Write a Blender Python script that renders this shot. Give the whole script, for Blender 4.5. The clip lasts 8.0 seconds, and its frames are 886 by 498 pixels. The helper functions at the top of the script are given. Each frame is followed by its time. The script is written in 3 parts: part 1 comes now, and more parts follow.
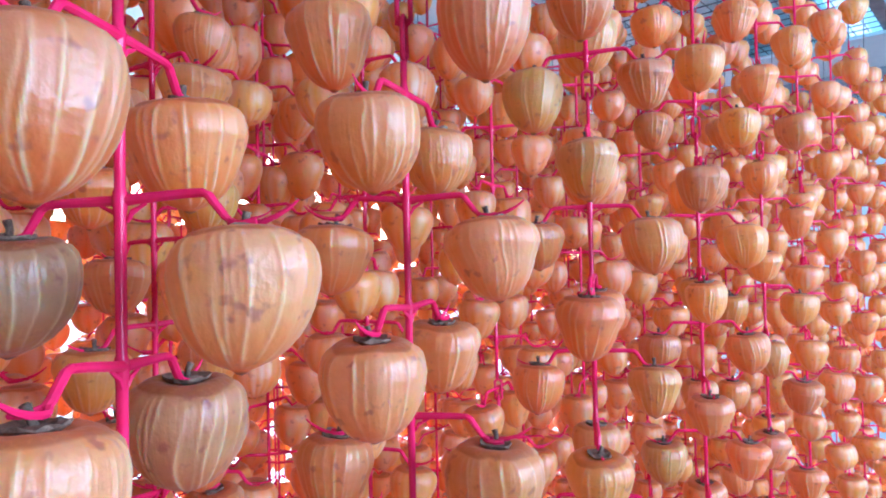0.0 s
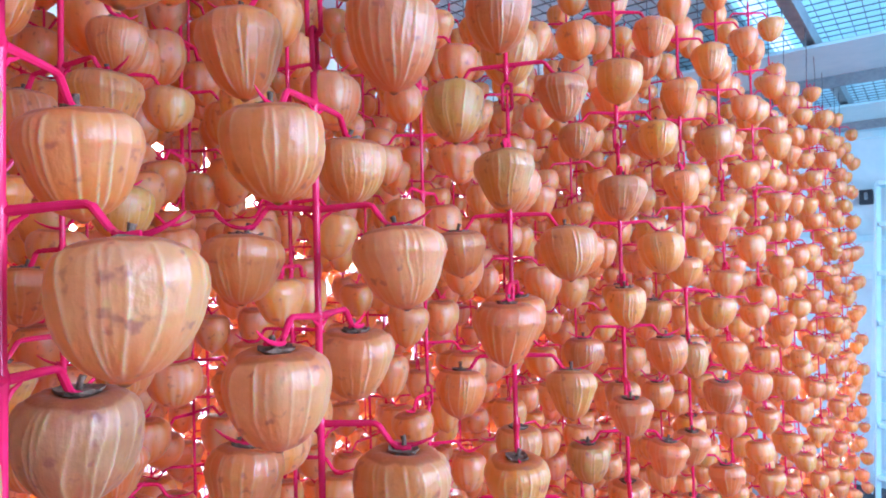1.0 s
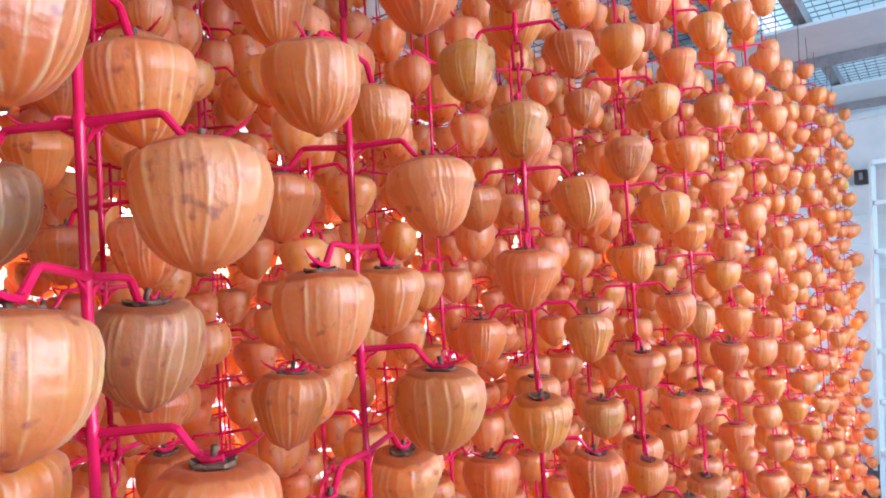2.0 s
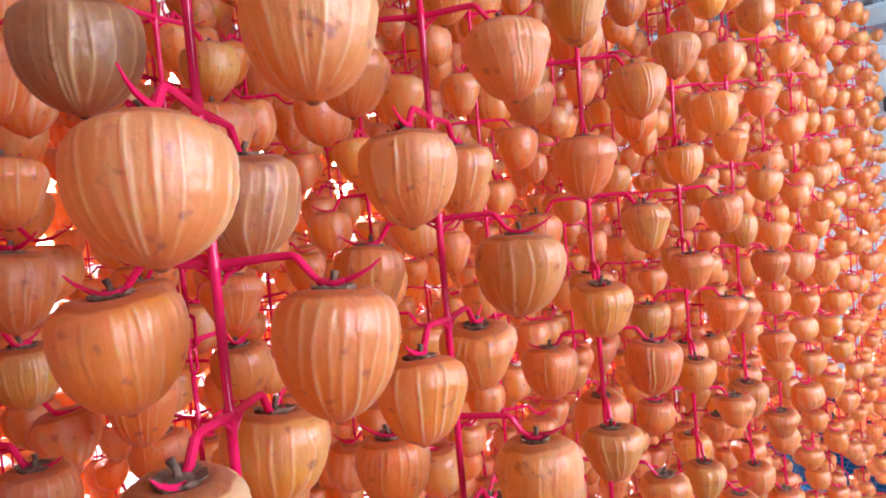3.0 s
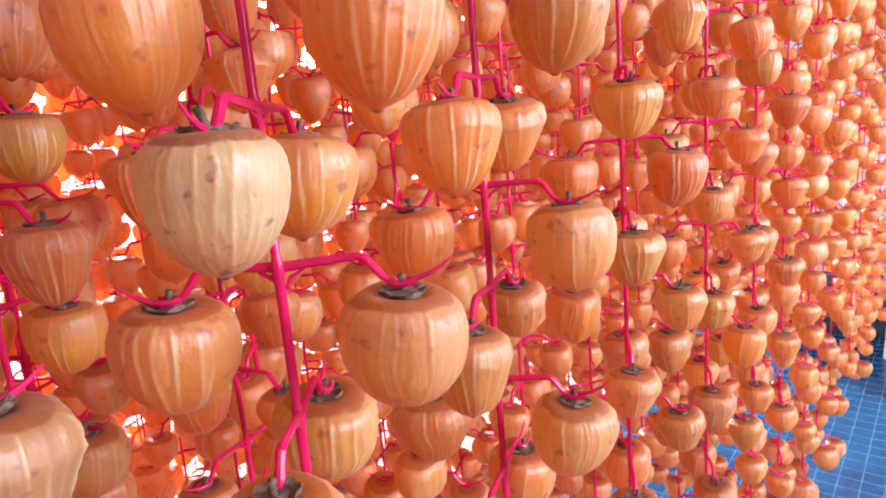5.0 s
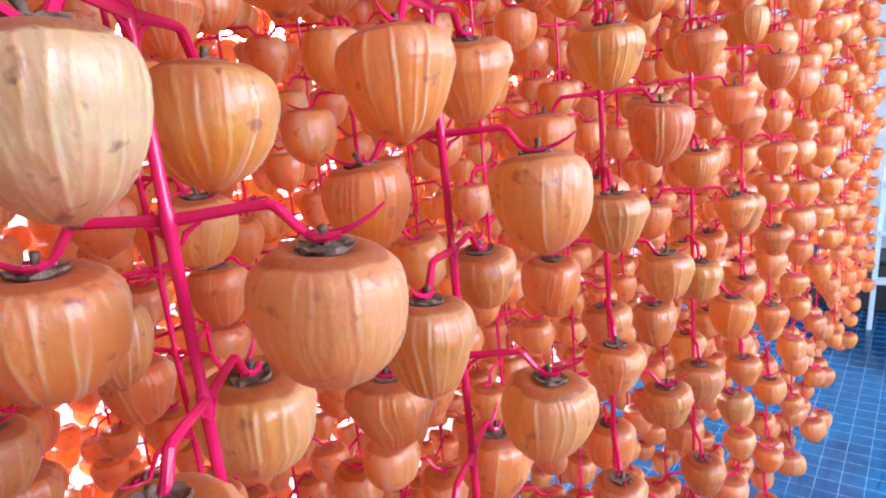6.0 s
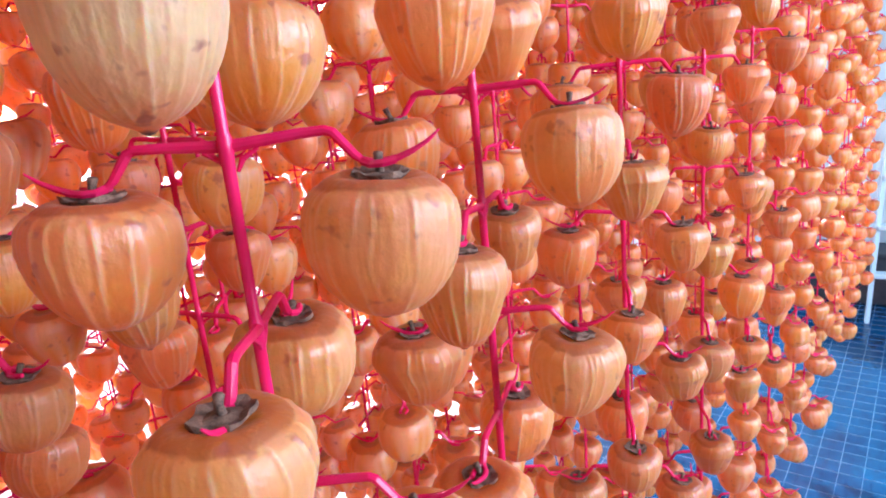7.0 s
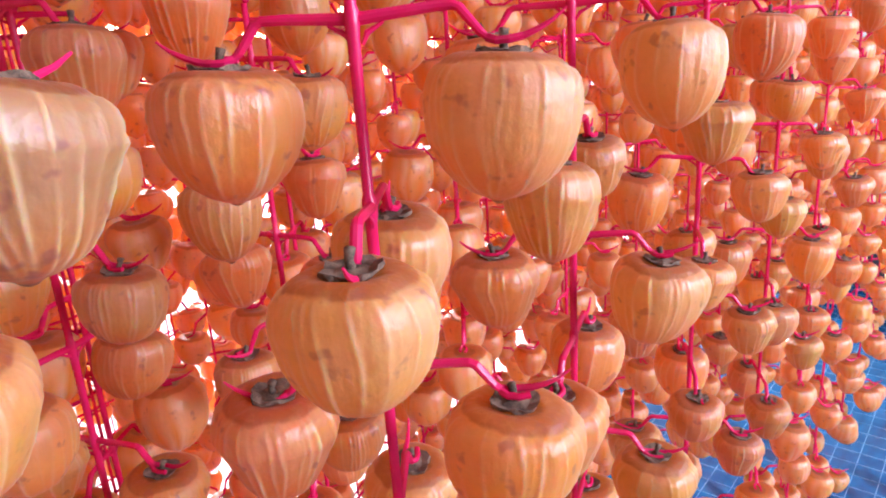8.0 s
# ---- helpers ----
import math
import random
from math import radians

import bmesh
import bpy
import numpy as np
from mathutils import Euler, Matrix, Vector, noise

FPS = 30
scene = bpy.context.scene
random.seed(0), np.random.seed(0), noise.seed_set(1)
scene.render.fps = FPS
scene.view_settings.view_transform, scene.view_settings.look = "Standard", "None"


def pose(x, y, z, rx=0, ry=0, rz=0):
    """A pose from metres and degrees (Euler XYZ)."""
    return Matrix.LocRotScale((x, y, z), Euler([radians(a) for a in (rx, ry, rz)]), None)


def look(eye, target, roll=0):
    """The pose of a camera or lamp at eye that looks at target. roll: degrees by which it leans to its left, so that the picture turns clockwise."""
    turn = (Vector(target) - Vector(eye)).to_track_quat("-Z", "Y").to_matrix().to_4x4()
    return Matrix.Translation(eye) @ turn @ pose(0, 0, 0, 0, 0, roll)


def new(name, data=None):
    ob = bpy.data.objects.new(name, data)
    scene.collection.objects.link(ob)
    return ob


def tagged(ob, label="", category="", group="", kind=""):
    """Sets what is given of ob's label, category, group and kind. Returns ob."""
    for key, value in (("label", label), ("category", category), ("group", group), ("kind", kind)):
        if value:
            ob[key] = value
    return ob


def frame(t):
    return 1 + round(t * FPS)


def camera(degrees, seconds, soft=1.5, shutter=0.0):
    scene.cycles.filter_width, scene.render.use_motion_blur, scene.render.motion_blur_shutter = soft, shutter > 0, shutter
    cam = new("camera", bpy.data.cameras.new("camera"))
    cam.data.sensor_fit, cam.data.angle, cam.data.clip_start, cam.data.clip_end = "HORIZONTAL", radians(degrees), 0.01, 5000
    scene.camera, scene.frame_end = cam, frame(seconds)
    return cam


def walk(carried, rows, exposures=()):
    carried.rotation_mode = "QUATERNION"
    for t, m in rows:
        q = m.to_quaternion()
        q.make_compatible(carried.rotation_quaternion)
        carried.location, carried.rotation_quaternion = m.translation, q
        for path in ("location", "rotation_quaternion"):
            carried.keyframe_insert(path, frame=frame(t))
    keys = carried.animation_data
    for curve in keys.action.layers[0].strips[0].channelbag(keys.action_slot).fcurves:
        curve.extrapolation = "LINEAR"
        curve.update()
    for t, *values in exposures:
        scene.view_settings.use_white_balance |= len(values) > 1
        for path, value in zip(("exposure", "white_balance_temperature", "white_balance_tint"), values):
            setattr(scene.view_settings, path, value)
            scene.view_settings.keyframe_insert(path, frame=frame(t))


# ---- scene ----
cam = camera(69.5, 8.0, soft=2.0)
PATH = [
    (0, (0.145, 0.105, 1.629), (-0.301, 2.054, 1.672), -1.4),
    (0.5, (0.172, 0.104, 1.638), (-0.18, 2.072, 1.672), -0.8),
    (1, (0.175, 0.102, 1.631), (-0.114, 2.08, 1.685), -1.6),
    (1.2, (0.169, 0.101, 1.627), (-0.106, 2.082, 1.684), -1.9),
    (2.3, (0.144, 0.067, 1.556), (-0.166, 2.042, 1.61), -4.7),
    (2.5, (0.134, 0.069, 1.543), (-0.196, 2.042, 1.568), -5.5),
    (3, (0.101, 0.061, 1.52), (-0.233, 2.03, 1.425), -5.1),
    (3.5, (0.091, 0.077, 1.491), (-0.251, 2.034, 1.254), -4.6),
    (4, (0.071, 0.068, 1.451), (-0.268, 2.011, 1.115), -3.9),
    (4.5, (0.073, 0.07, 1.435), (-0.293, 1.997, 1.043), -4.0),
    (5, (0.065, 0.073, 1.418), (-0.271, 2.001, 1.008), -4.8),
    (6.3, (0.077, 0.139, 1.38), (-0.218, 2.059, 0.905), -5.7),
    (6.5, (0.072, 0.138, 1.374), (-0.23, 2.061, 0.915), -5.8),
    (7, (0.052, 0.117, 1.365), (-0.235, 2.037, 0.884), -5.3),
    (7.5, (0.039, 0.112, 1.345), (-0.297, 2.015, 0.829), -4.2),
    (8, (0.02, 0.101, 1.331), (-0.39, 1.978, 0.777), -3.6),
]
walk(cam, [(t, look(eye, target, roll)) for t, eye, target, roll in PATH], exposures=[(0, 1.72, 4600, 10), (1.2, 1.72, 4600, 10), (2.4, 1.60, 6500, 33), (5.2, 1.90, 6250, 26), (6.4, 1.84, 5550, 24), (8, 1.94, 5950, 28)])

# ---- light: sun from behind the rack, open sky in front of it ----
SUN_AZ, SUN_EL = radians(-28), radians(20)
world = bpy.data.worlds.new("sky")
scene.world = world
world.use_nodes = True
wn = world.node_tree
sky = wn.nodes.new("ShaderNodeTexSky")
sky.sky_type, sky.sun_disc = "NISHITA", False
sky.dust_density, sky.air_density = 2.0, 1.0
sky.sun_elevation, sky.sun_rotation = SUN_EL, SUN_AZ
wn.links.new(sky.outputs[0], wn.nodes["Background"].inputs[0])
wn.nodes["Background"].inputs[1].default_value = 0.115
sun = new("sun", bpy.data.lights.new("sun", "SUN"))
sun.data.energy, sun.data.angle, sun.data.color = 5.0, radians(0.6), (1.0, 0.94, 0.85)
SUN_DIR = Vector((math.sin(SUN_AZ) * math.cos(SUN_EL), math.cos(SUN_AZ) * math.cos(SUN_EL), math.sin(SUN_EL)))
sun.matrix_world = look(SUN_DIR * 20, (0, 0, 0))


# added area lamp: stands in for sky light from the unseen front side
front_fill = new("front_sky_fill", bpy.data.lights.new("front_sky_fill", "AREA"))
front_fill.data.shape, front_fill.data.size, front_fill.data.size_y = "RECTANGLE", 3.4, 1.25
front_fill.data.energy, front_fill.data.color = 56.0, (0.88, 0.94, 1.0)
front_fill.matrix_world = look((2.78, 0.34, 1.96), (0.5, 1.5, 1.25))


# ---- materials ----
def material(name):
    m = bpy.data.materials.new(name)
    m.use_nodes = True
    nt = m.node_tree
    return m, nt, nt.nodes["Principled BSDF"]


def node(nt, kind, **values):
    n = nt.nodes.new(kind)
    for key, value in values.items():
        n.inputs[key.replace("_", " ")].default_value = value
    return n


def ramp(nt, source, stops):
    n = nt.nodes.new("ShaderNodeValToRGB")
    while len(n.color_ramp.elements) < len(stops):
        n.color_ramp.elements.new(0.5)
    for e, (p, c) in zip(n.color_ramp.elements, stops):
        e.position, e.color = p, (c if len(c) == 4 else (*c, 1))
    nt.links.new(source, n.inputs[0])
    return n


def mixed(nt, a, b, fac, blend="MIX"):
    n = nt.nodes.new("ShaderNodeMix")
    n.data_type, n.blend_type = "RGBA", blend
    for slot, value in ((0, fac), (6, a), (7, b)):
        if isinstance(value, bpy.types.NodeSocket):
            nt.links.new(value, n.inputs[slot])
        else:
            n.inputs[slot].default_value = value if slot == 0 else (*value, 1)
    return n.outputs[2]


def arith(nt, op, a, b):
    n = nt.nodes.new("ShaderNodeMath")
    n.operation = op
    for i, value in enumerate((a, b)):
        if isinstance(value, bpy.types.NodeSocket):
            nt.links.new(value, n.inputs[i])
        else:
            n.inputs[i].default_value = value
    return n.outputs[0]


def surface(name, dark, light, scale=30, rough=0.5, metal=0.0, bump=0.1, detail=5, fine=6.0):
    """A plain surface with broad and fine variation between two colours."""
    m, nt, bsdf = material(name)
    tc = nt.nodes.new("ShaderNodeTexCoord")
    n1 = node(nt, "ShaderNodeTexNoise", Scale=scale, Detail=detail)
    n2 = node(nt, "ShaderNodeTexNoise", Scale=scale * fine, Detail=3.0)
    for n in (n1, n2):
        nt.links.new(tc.outputs["Object"], n.inputs["Vector"])
    v = arith(nt, "ADD", arith(nt, "MULTIPLY", n1.outputs[0], 0.65), arith(nt, "MULTIPLY", n2.outputs[0], 0.35))
    r = ramp(nt, v, [(0.33, dark), (0.67, light)])
    nt.links.new(r.outputs[0], bsdf.inputs["Base Color"])
    bsdf.inputs["Roughness"].default_value, bsdf.inputs["Metallic"].default_value = rough, metal
    b = node(nt, "ShaderNodeBump", Strength=bump, Distance=0.002)
    nt.links.new(v, b.inputs["Height"])
    nt.links.new(b.outputs[0], bsdf.inputs["Normal"])
    return m


def flesh_material():
    """Peeled, half-dried persimmon: translucent orange, paler ridges left by the knife, brown freckles."""
    m, nt, bsdf = material("persimmon_flesh")
    tc = nt.nodes.new("ShaderNodeTexCoord")
    info = nt.nodes.new("ShaderNodeObjectInfo")
    geo = nt.nodes.new("ShaderNodeNewGeometry")
    rnd = arith(nt, "FRACT", arith(nt, "ADD", info.outputs["Random"], geo.outputs["Random Per Island"]), 0.0)
    ridge = nt.nodes.new("ShaderNodeAttribute")
    ridge.attribute_name = "ridge"
    height = nt.nodes.new("ShaderNodeAttribute")
    height.attribute_name = "height"
    shift = nt.nodes.new("ShaderNodeVectorMath")
    shift.operation = "ADD"
    comb = nt.nodes.new("ShaderNodeCombineXYZ")
    nt.links.new(arith(nt, "MULTIPLY", rnd, 9.0), comb.inputs[0])
    nt.links.new(tc.outputs["Object"], shift.inputs[0])
    nt.links.new(comb.outputs[0], shift.inputs[1])

    def nz(scale, detail=4.0):
        n = node(nt, "ShaderNodeTexNoise", Scale=scale, Detail=detail)
        nt.links.new(shift.outputs[0], n.inputs["Vector"])
        return n.outputs[0]
    pale = arith(nt, "SUBTRACT", 1.0, info.outputs["Alpha"])
    strip = nt.nodes.new("ShaderNodeAttribute")
    strip.attribute_name = "strip"
    tone = ramp(nt, rnd, [(0.0, (0.94, 0.37, 0.006)), (0.25, (0.91, 0.25, 0.004)), (0.5, (0.95, 0.46, 0.008)), (0.7, (0.92, 0.29, 0.005)), (0.85, (0.94, 0.37, 0.006)), (1.0, (0.95, 0.55, 0.010))])
    base = mixed(nt, tone.outputs[0], info.outputs["Color"], 1.0, "MULTIPLY")
    broad = ramp(nt, nz(34.0), [(0.30, (0, 0, 0)), (0.66, (1, 1, 1))])
    # dry patches, painted stronger on the upper half as sky sheen from above
    dry_sheen = arith(nt, "MULTIPLY", arith(nt, "ADD", arith(nt, "MULTIPLY", broad.outputs[0], 0.52), arith(nt, "MULTIPLY", strip.outputs["Fac"], 0.10)), 1.0)
    skylit = ramp(nt, height.outputs["Fac"], [(0.34, (1, 1, 1)), (0.74, (0.12, 0.12, 0.12))])
    dry_sheen = arith(nt, "MULTIPLY", dry_sheen, skylit.outputs[0])
    base = mixed(nt, base, (0.96, 0.60, 0.38), dry_sheen)
    base = mixed(nt, base, (0.90, 0.70, 0.40), pale)
    mottle = ramp(nt, nz(210.0, 5.0), [(0.3, (0.93, 0.90, 0.84)), (0.65, (1.0, 1.0, 1.0))])
    base = mixed(nt, base, mottle.outputs[0], 1.0, "MULTIPLY")
    tip = ramp(nt, height.outputs["Fac"], [(0.56, (0, 0, 0)), (0.93, (1, 1, 1))])
    base = mixed(nt, base, (0.80, 0.15, 0.004), arith(nt, "MULTIPLY", tip.outputs[0], 0.75))
    base = mixed(nt, base, (0.98, 0.72, 0.40), arith(nt, "MULTIPLY", ridge.outputs["Fac"], 1.1))
    # smooth brown-red cap left unpeeled round the calyx, with an uneven edge
    lip = arith(nt, "ADD", height.outputs["Fac"], arith(nt, "MULTIPLY", arith(nt, "SUBTRACT", nz(45.0, 2.0), 0.5), 0.10))
    top = ramp(nt, lip, [(0.240, (1, 1, 1)), (0.258, (0, 0, 0))])
    base = mixed(nt, base, (0.34, 0.085, 0.02), arith(nt, "MULTIPLY", top.outputs[0], 0.85))
    # dried base of the calyx
    seat = ramp(nt, lip, [(0.108, (1, 1, 1)), (0.128, (0, 0, 0))])
    base = mixed(nt, base, (0.05, 0.022, 0.014), seat.outputs[0])
    haze = ramp(nt, lip, [(0.25, (1, 1, 1)), (0.60, (0, 0, 0))])
    base = mixed(nt, base, (0.42, 0.09, 0.022), arith(nt, "MULTIPLY", haze.outputs[0], arith(nt, "MULTIPLY", nz(25.0, 2.0), 0.42)))
    squeeze = nt.nodes.new("ShaderNodeMapping")
    squeeze.inputs["Scale"].default_value = (1.0, 1.0, 0.10)
    nt.links.new(shift.outputs[0], squeeze.inputs["Vector"])
    fibre = node(nt, "ShaderNodeTexNoise", Scale=150.0, Detail=2.0)
    nt.links.new(squeeze.outputs[0], fibre.inputs["Vector"])
    lines = ramp(nt, fibre.outputs[0], [(0.53, (0, 0, 0)), (0.58, (1, 1, 1)), (0.63, (0, 0, 0))])
    base = mixed(nt, base, (0.90, 0.48, 0.14), arith(nt, "MULTIPLY", lines.outputs[0], 0.18))
    spots = ramp(nt, nz(95.0, 2.0), [(0.625, (0, 0, 0)), (0.71, (1, 1, 1))])
    base = mixed(nt, base, (0.34, 0.09, 0.09), arith(nt, "MULTIPLY", spots.outputs[0], 0.7))
    end = ramp(nt, height.outputs["Fac"], [(0.955, (0, 0, 0)), (0.975, (1, 1, 1))])
    base = mixed(nt, base, (0.03, 0.012, 0.008), end.outputs[0])
    nt.links.new(base, bsdf.inputs["Base Color"])
    gloss = ramp(nt, nz(80.0), [(0.3, (0.42, 0.42, 0.42)), (0.7, (0.66, 0.66, 0.66))])
    nt.links.new(gloss.outputs[0], bsdf.inputs["Roughness"])
    bsdf.inputs["Subsurface Weight"].default_value = 0.8
    bsdf.inputs["Subsurface Radius"].default_value = (1.0, 0.28, 0.05)
    bsdf.inputs["Subsurface Scale"].default_value = 0.007
    bsdf.inputs["Specular IOR Level"].default_value = 0.2
    bsdf.inputs["Sheen Weight"].default_value = 0.05
    wr = arith(nt, "ADD", arith(nt, "MULTIPLY", nz(110.0, 3.0), 0.7), arith(nt, "MULTIPLY", fibre.outputs[0], 0.6))
    b = node(nt, "ShaderNodeBump", Strength=0.8, Distance=0.0022)
    nt.links.new(wr, b.inputs["Height"])
    nt.links.new(b.outputs[0], bsdf.inputs["Normal"])
    glow = nt.nodes.new("ShaderNodeBsdfTranslucent")
    nt.links.new(mixed(nt, base, mixed(nt, (1.0, 0.47, 0.006), info.outputs["Color"], 1.0, "MULTIPLY"), arith(nt, "MULTIPLY", arith(nt, "SUBTRACT", 1.0, arith(nt, "MULTIPLY", pale, 1.1)), 0.75)), glow.inputs["Color"])
    mix = nt.nodes.new("ShaderNodeMixShader")
    mix.inputs[0].default_value = 0.48
    nt.links.new(bsdf.outputs[0], mix.inputs[1])
    nt.links.new(glow.outputs[0], mix.inputs[2])
    # sticky sugar skin: clear gloss, broken up by drier patches
    shine = nt.nodes.new("ShaderNodeBsdfGlossy")
    wet = ramp(nt, nz(42.0, 5.0), [(0.36, (0.36, 0.36, 0.36)), (0.64, (0.54, 0.54, 0.54))])
    nt.links.new(wet.outputs[0], shine.inputs["Roughness"])
    nt.links.new(b.outputs[0], shine.inputs["Normal"])
    edge = node(nt, "ShaderNodeLayerWeight", Blend=0.5)
    nt.links.new(b.outputs[0], edge.inputs["Normal"])
    amount = arith(nt, "ADD", arith(nt, "MULTIPLY", arith(nt, "POWER", edge.outputs["Facing"], 3.5), 0.22), 0.062)
    skin = nt.nodes.new("ShaderNodeMixShader")
    nt.links.new(amount, skin.inputs[0])
    nt.links.new(mix.outputs[0], skin.inputs[1])
    nt.links.new(shine.outputs[0], skin.inputs[2])
    nt.links.new(skin.outputs[0], nt.nodes["Material Output"].inputs["Surface"])
    return m


def plastic_material():
    m, nt, bsdf = material("red_plastic")
    tc = nt.nodes.new("ShaderNodeTexCoord")
    info = nt.nodes.new("ShaderNodeObjectInfo")
    n = node(nt, "ShaderNodeTexNoise", Scale=60.0, Detail=4.0)
    nt.links.new(tc.outputs["Object"], n.inputs["Vector"])
    r = ramp(nt, n.outputs[0], [(0.3, (0.78, 0.012, 0.10)), (0.7, (0.90, 0.025, 0.16))])
    nt.links.new(r.outputs[0], bsdf.inputs["Base Color"])
    bsdf.inputs["Roughness"].default_value = 0.22
    bsdf.inputs["Subsurface Weight"].default_value = 0.0
    glow = nt.nodes.new("ShaderNodeBsdfTranslucent")
    glow.inputs["Color"].default_value = (0.85, 0.02, 0.10, 1)
    mix = nt.nodes.new("ShaderNodeMixShader")
    mix.inputs[0].default_value = 0.25
    nt.links.new(bsdf.outputs[0], mix.inputs[1])
    nt.links.new(glow.outputs[0], mix.inputs[2])
    nt.links.new(mix.outputs[0], nt.nodes["Material Output"].inputs["Surface"])
    return m


FLESH = flesh_material()
RED = plastic_material()
CALYX = surface("dried_calyx", (0.020, 0.012, 0.008), (0.27, 0.17, 0.11), 220, 0.85, bump=0.6)
STEEL = surface("galvanised_steel", (0.22, 0.27, 0.30), (0.36, 0.42, 0.45), 14, 0.45, 0.6)
WIRE = surface("wire", (0.10, 0.14, 0.16), (0.2, 0.25, 0.28), 40, 0.5, 0.5)
PANEL = surface("pale_blue_panel", (0.50, 0.74, 0.80), (0.66, 0.86, 0.90), 3, 0.5)
WALL = surface("pale_wall_paint", (0.50, 0.70, 0.76), (0.66, 0.82, 0.86), 2.5, 0.6)
# dark finish of the added walls and roof, kept low to cut bounced light
SURROUND = surface("dark_surround", (0.07, 0.065, 0.06), (0.15, 0.14, 0.125), 4, 0.8)
SHEET, sheet_nt, sheet_bsdf = material("translucent_roof_sheet")
sheet_bsdf.inputs["Base Color"].default_value = (0.62, 0.82, 0.88, 1)
sheet_glow = sheet_nt.nodes.new("ShaderNodeBsdfTranslucent")
sheet_noise = node(sheet_nt, "ShaderNodeTexNoise", Scale=1.5, Detail=5.0)
sheet_tone = ramp(sheet_nt, sheet_noise.outputs[0], [(0.3, (0.52, 0.70, 0.75)), (0.7, (0.62, 0.80, 0.84))])
sheet_nt.links.new(sheet_tone.outputs[0], sheet_glow.inputs["Color"])
sheet_mix = sheet_nt.nodes.new("ShaderNodeMixShader")
sheet_nt.links.new(sheet_bsdf.outputs[0], sheet_mix.inputs[1])
sheet_nt.links.new(sheet_glow.outputs[0], sheet_mix.inputs[2])
sheet_nt.links.new(sheet_mix.outputs[0], sheet_nt.nodes["Material Output"].inputs["Surface"])
TARP = surface("blue_tarpaulin", (0.001, 0.030, 0.095), (0.002, 0.080, 0.21), 5, 0.20, bump=0.3)
NETTING = surface("pale_netting", (0.05, 0.18, 0.32), (0.14, 0.30, 0.44), 20, 0.6)
EARTH = surface("dark_earth", (0.045, 0.040, 0.034), (0.10, 0.09, 0.075), 1.5, 0.9, bump=0.4, fine=20)
CONCRETE = surface("concrete", (0.56, 0.55, 0.52), (0.70, 0.68, 0.64), 2.0, 0.85, bump=0.3, fine=14)
WHITE = surface("white_wall", (0.74, 0.74, 0.72), (0.84, 0.84, 0.82), 2.0, 0.7)

# ---- plan: u runs along the rack, n away from its front ----
U, N = Vector((0.487, 0.8734, 0)), Vector((-0.8734, 0.487, 0))
RACK = Matrix(((U.x, N.x, 0, 0), (U.y, N.y, 0, 0), (0, 0, 1, 0), (0, 0, 0, 1)))
FRONT_N = Vector((0.302, 1.095, 0)).dot(N)


def part(name, bm, mat, parent=None, label="", smooth=False):
    me = bpy.data.meshes.new(name)
    bm.to_mesh(me)
    bm.free()
    me.materials.append(mat)
    if smooth:
        me.shade_smooth()
    ob = new(name, me)
    ob.parent = parent
    if label:
        tagged(ob, label)
    return ob


def box(bm, lo, hi, m=None, bevel=0.0):
    """A box from corner to corner, in the rack's own axes if m is given."""
    c = [(a + b) / 2 for a, b in zip(lo, hi)]
    s = [abs(b - a) for a, b in zip(lo, hi)]
    geo = bmesh.ops.create_cube(bm, size=1.0, matrix=(m or Matrix()) @ Matrix.Translation(c) @ Matrix.Diagonal((*s, 1)))
    if bevel:
        edges = list({e for v in geo["verts"] for e in v.link_edges})
        bmesh.ops.bevel(bm, geom=edges, offset=bevel, segments=1, affect="EDGES")
    return bm


def tube(bm, points, radius, sides=6, squash=1.0):
    """A round or flattened bar along a line of points; radius may be a list."""
    rings = []
    pts = [Vector(p) for p in points]
    for i, p in enumerate(pts):
        d = (pts[min(i + 1, len(pts) - 1)] - pts[max(i - 1, 0)]).normalized()
        side = d.cross(Vector((0, 0, 1)))
        side = side.normalized() if side.length > 0.05 else d.cross(Vector((0, 1, 0))).normalized()
        up = side.cross(d).normalized()
        r = radius[i] if isinstance(radius, (list, tuple)) else radius
        rings.append([bm.verts.new(p + side * math.cos(k * math.tau / sides) * r * squash + up * math.sin(k * math.tau / sides) * r) for k in range(sides)])
    for a, b in zip(rings, rings[1:]):
        for k in range(sides):
            bm.faces.new((a[k], a[(k + 1) % sides], b[(k + 1) % sides], b[k]))
    bm.faces.new(rings[0][::-1])
    bm.faces.new(rings[-1])
    return bm


# ---- structure ----
FLOOR, CEIL = -0.30, 2.55
bm = bmesh.new()
box(bm, (-600, -600, FLOOR - 0.2), (600, 600, FLOOR - 0.004))
tagged(part("ground", bm, EARTH), "dark earth ground reaching out to the horizon", "ground", kind="structure")
tagged(part("pavement", box(bmesh.new(), (-30, FRONT_N + 1.25, FLOOR - 0.1), (40, FRONT_N + 40, FLOOR + 0.02), RACK), CONCRETE), "pale sunlit concrete yard behind the open rack", "yard", kind="structure")
bm = bmesh.new()
bmesh.ops.create_grid(bm, x_segments=110, y_segments=44, size=0.5, matrix=RACK @ Matrix.Translation((2.2, FRONT_N - 0.1, 0.0)) @ Matrix.Diagonal((6.2, 2.6, 1, 1)))
for v in bm.verts:
    v.co.z = FLOOR + 0.006 + 0.014 * max(0.0, noise.noise(v.co * 2.2)) + 0.004 * noise.noise(v.co * 9)
tagged(part("floor_sheet", bm, TARP, smooth=True), "glossy bright blue tarpaulin spread under the rack", "tarpaulin", kind="structure")
bm = bmesh.new()
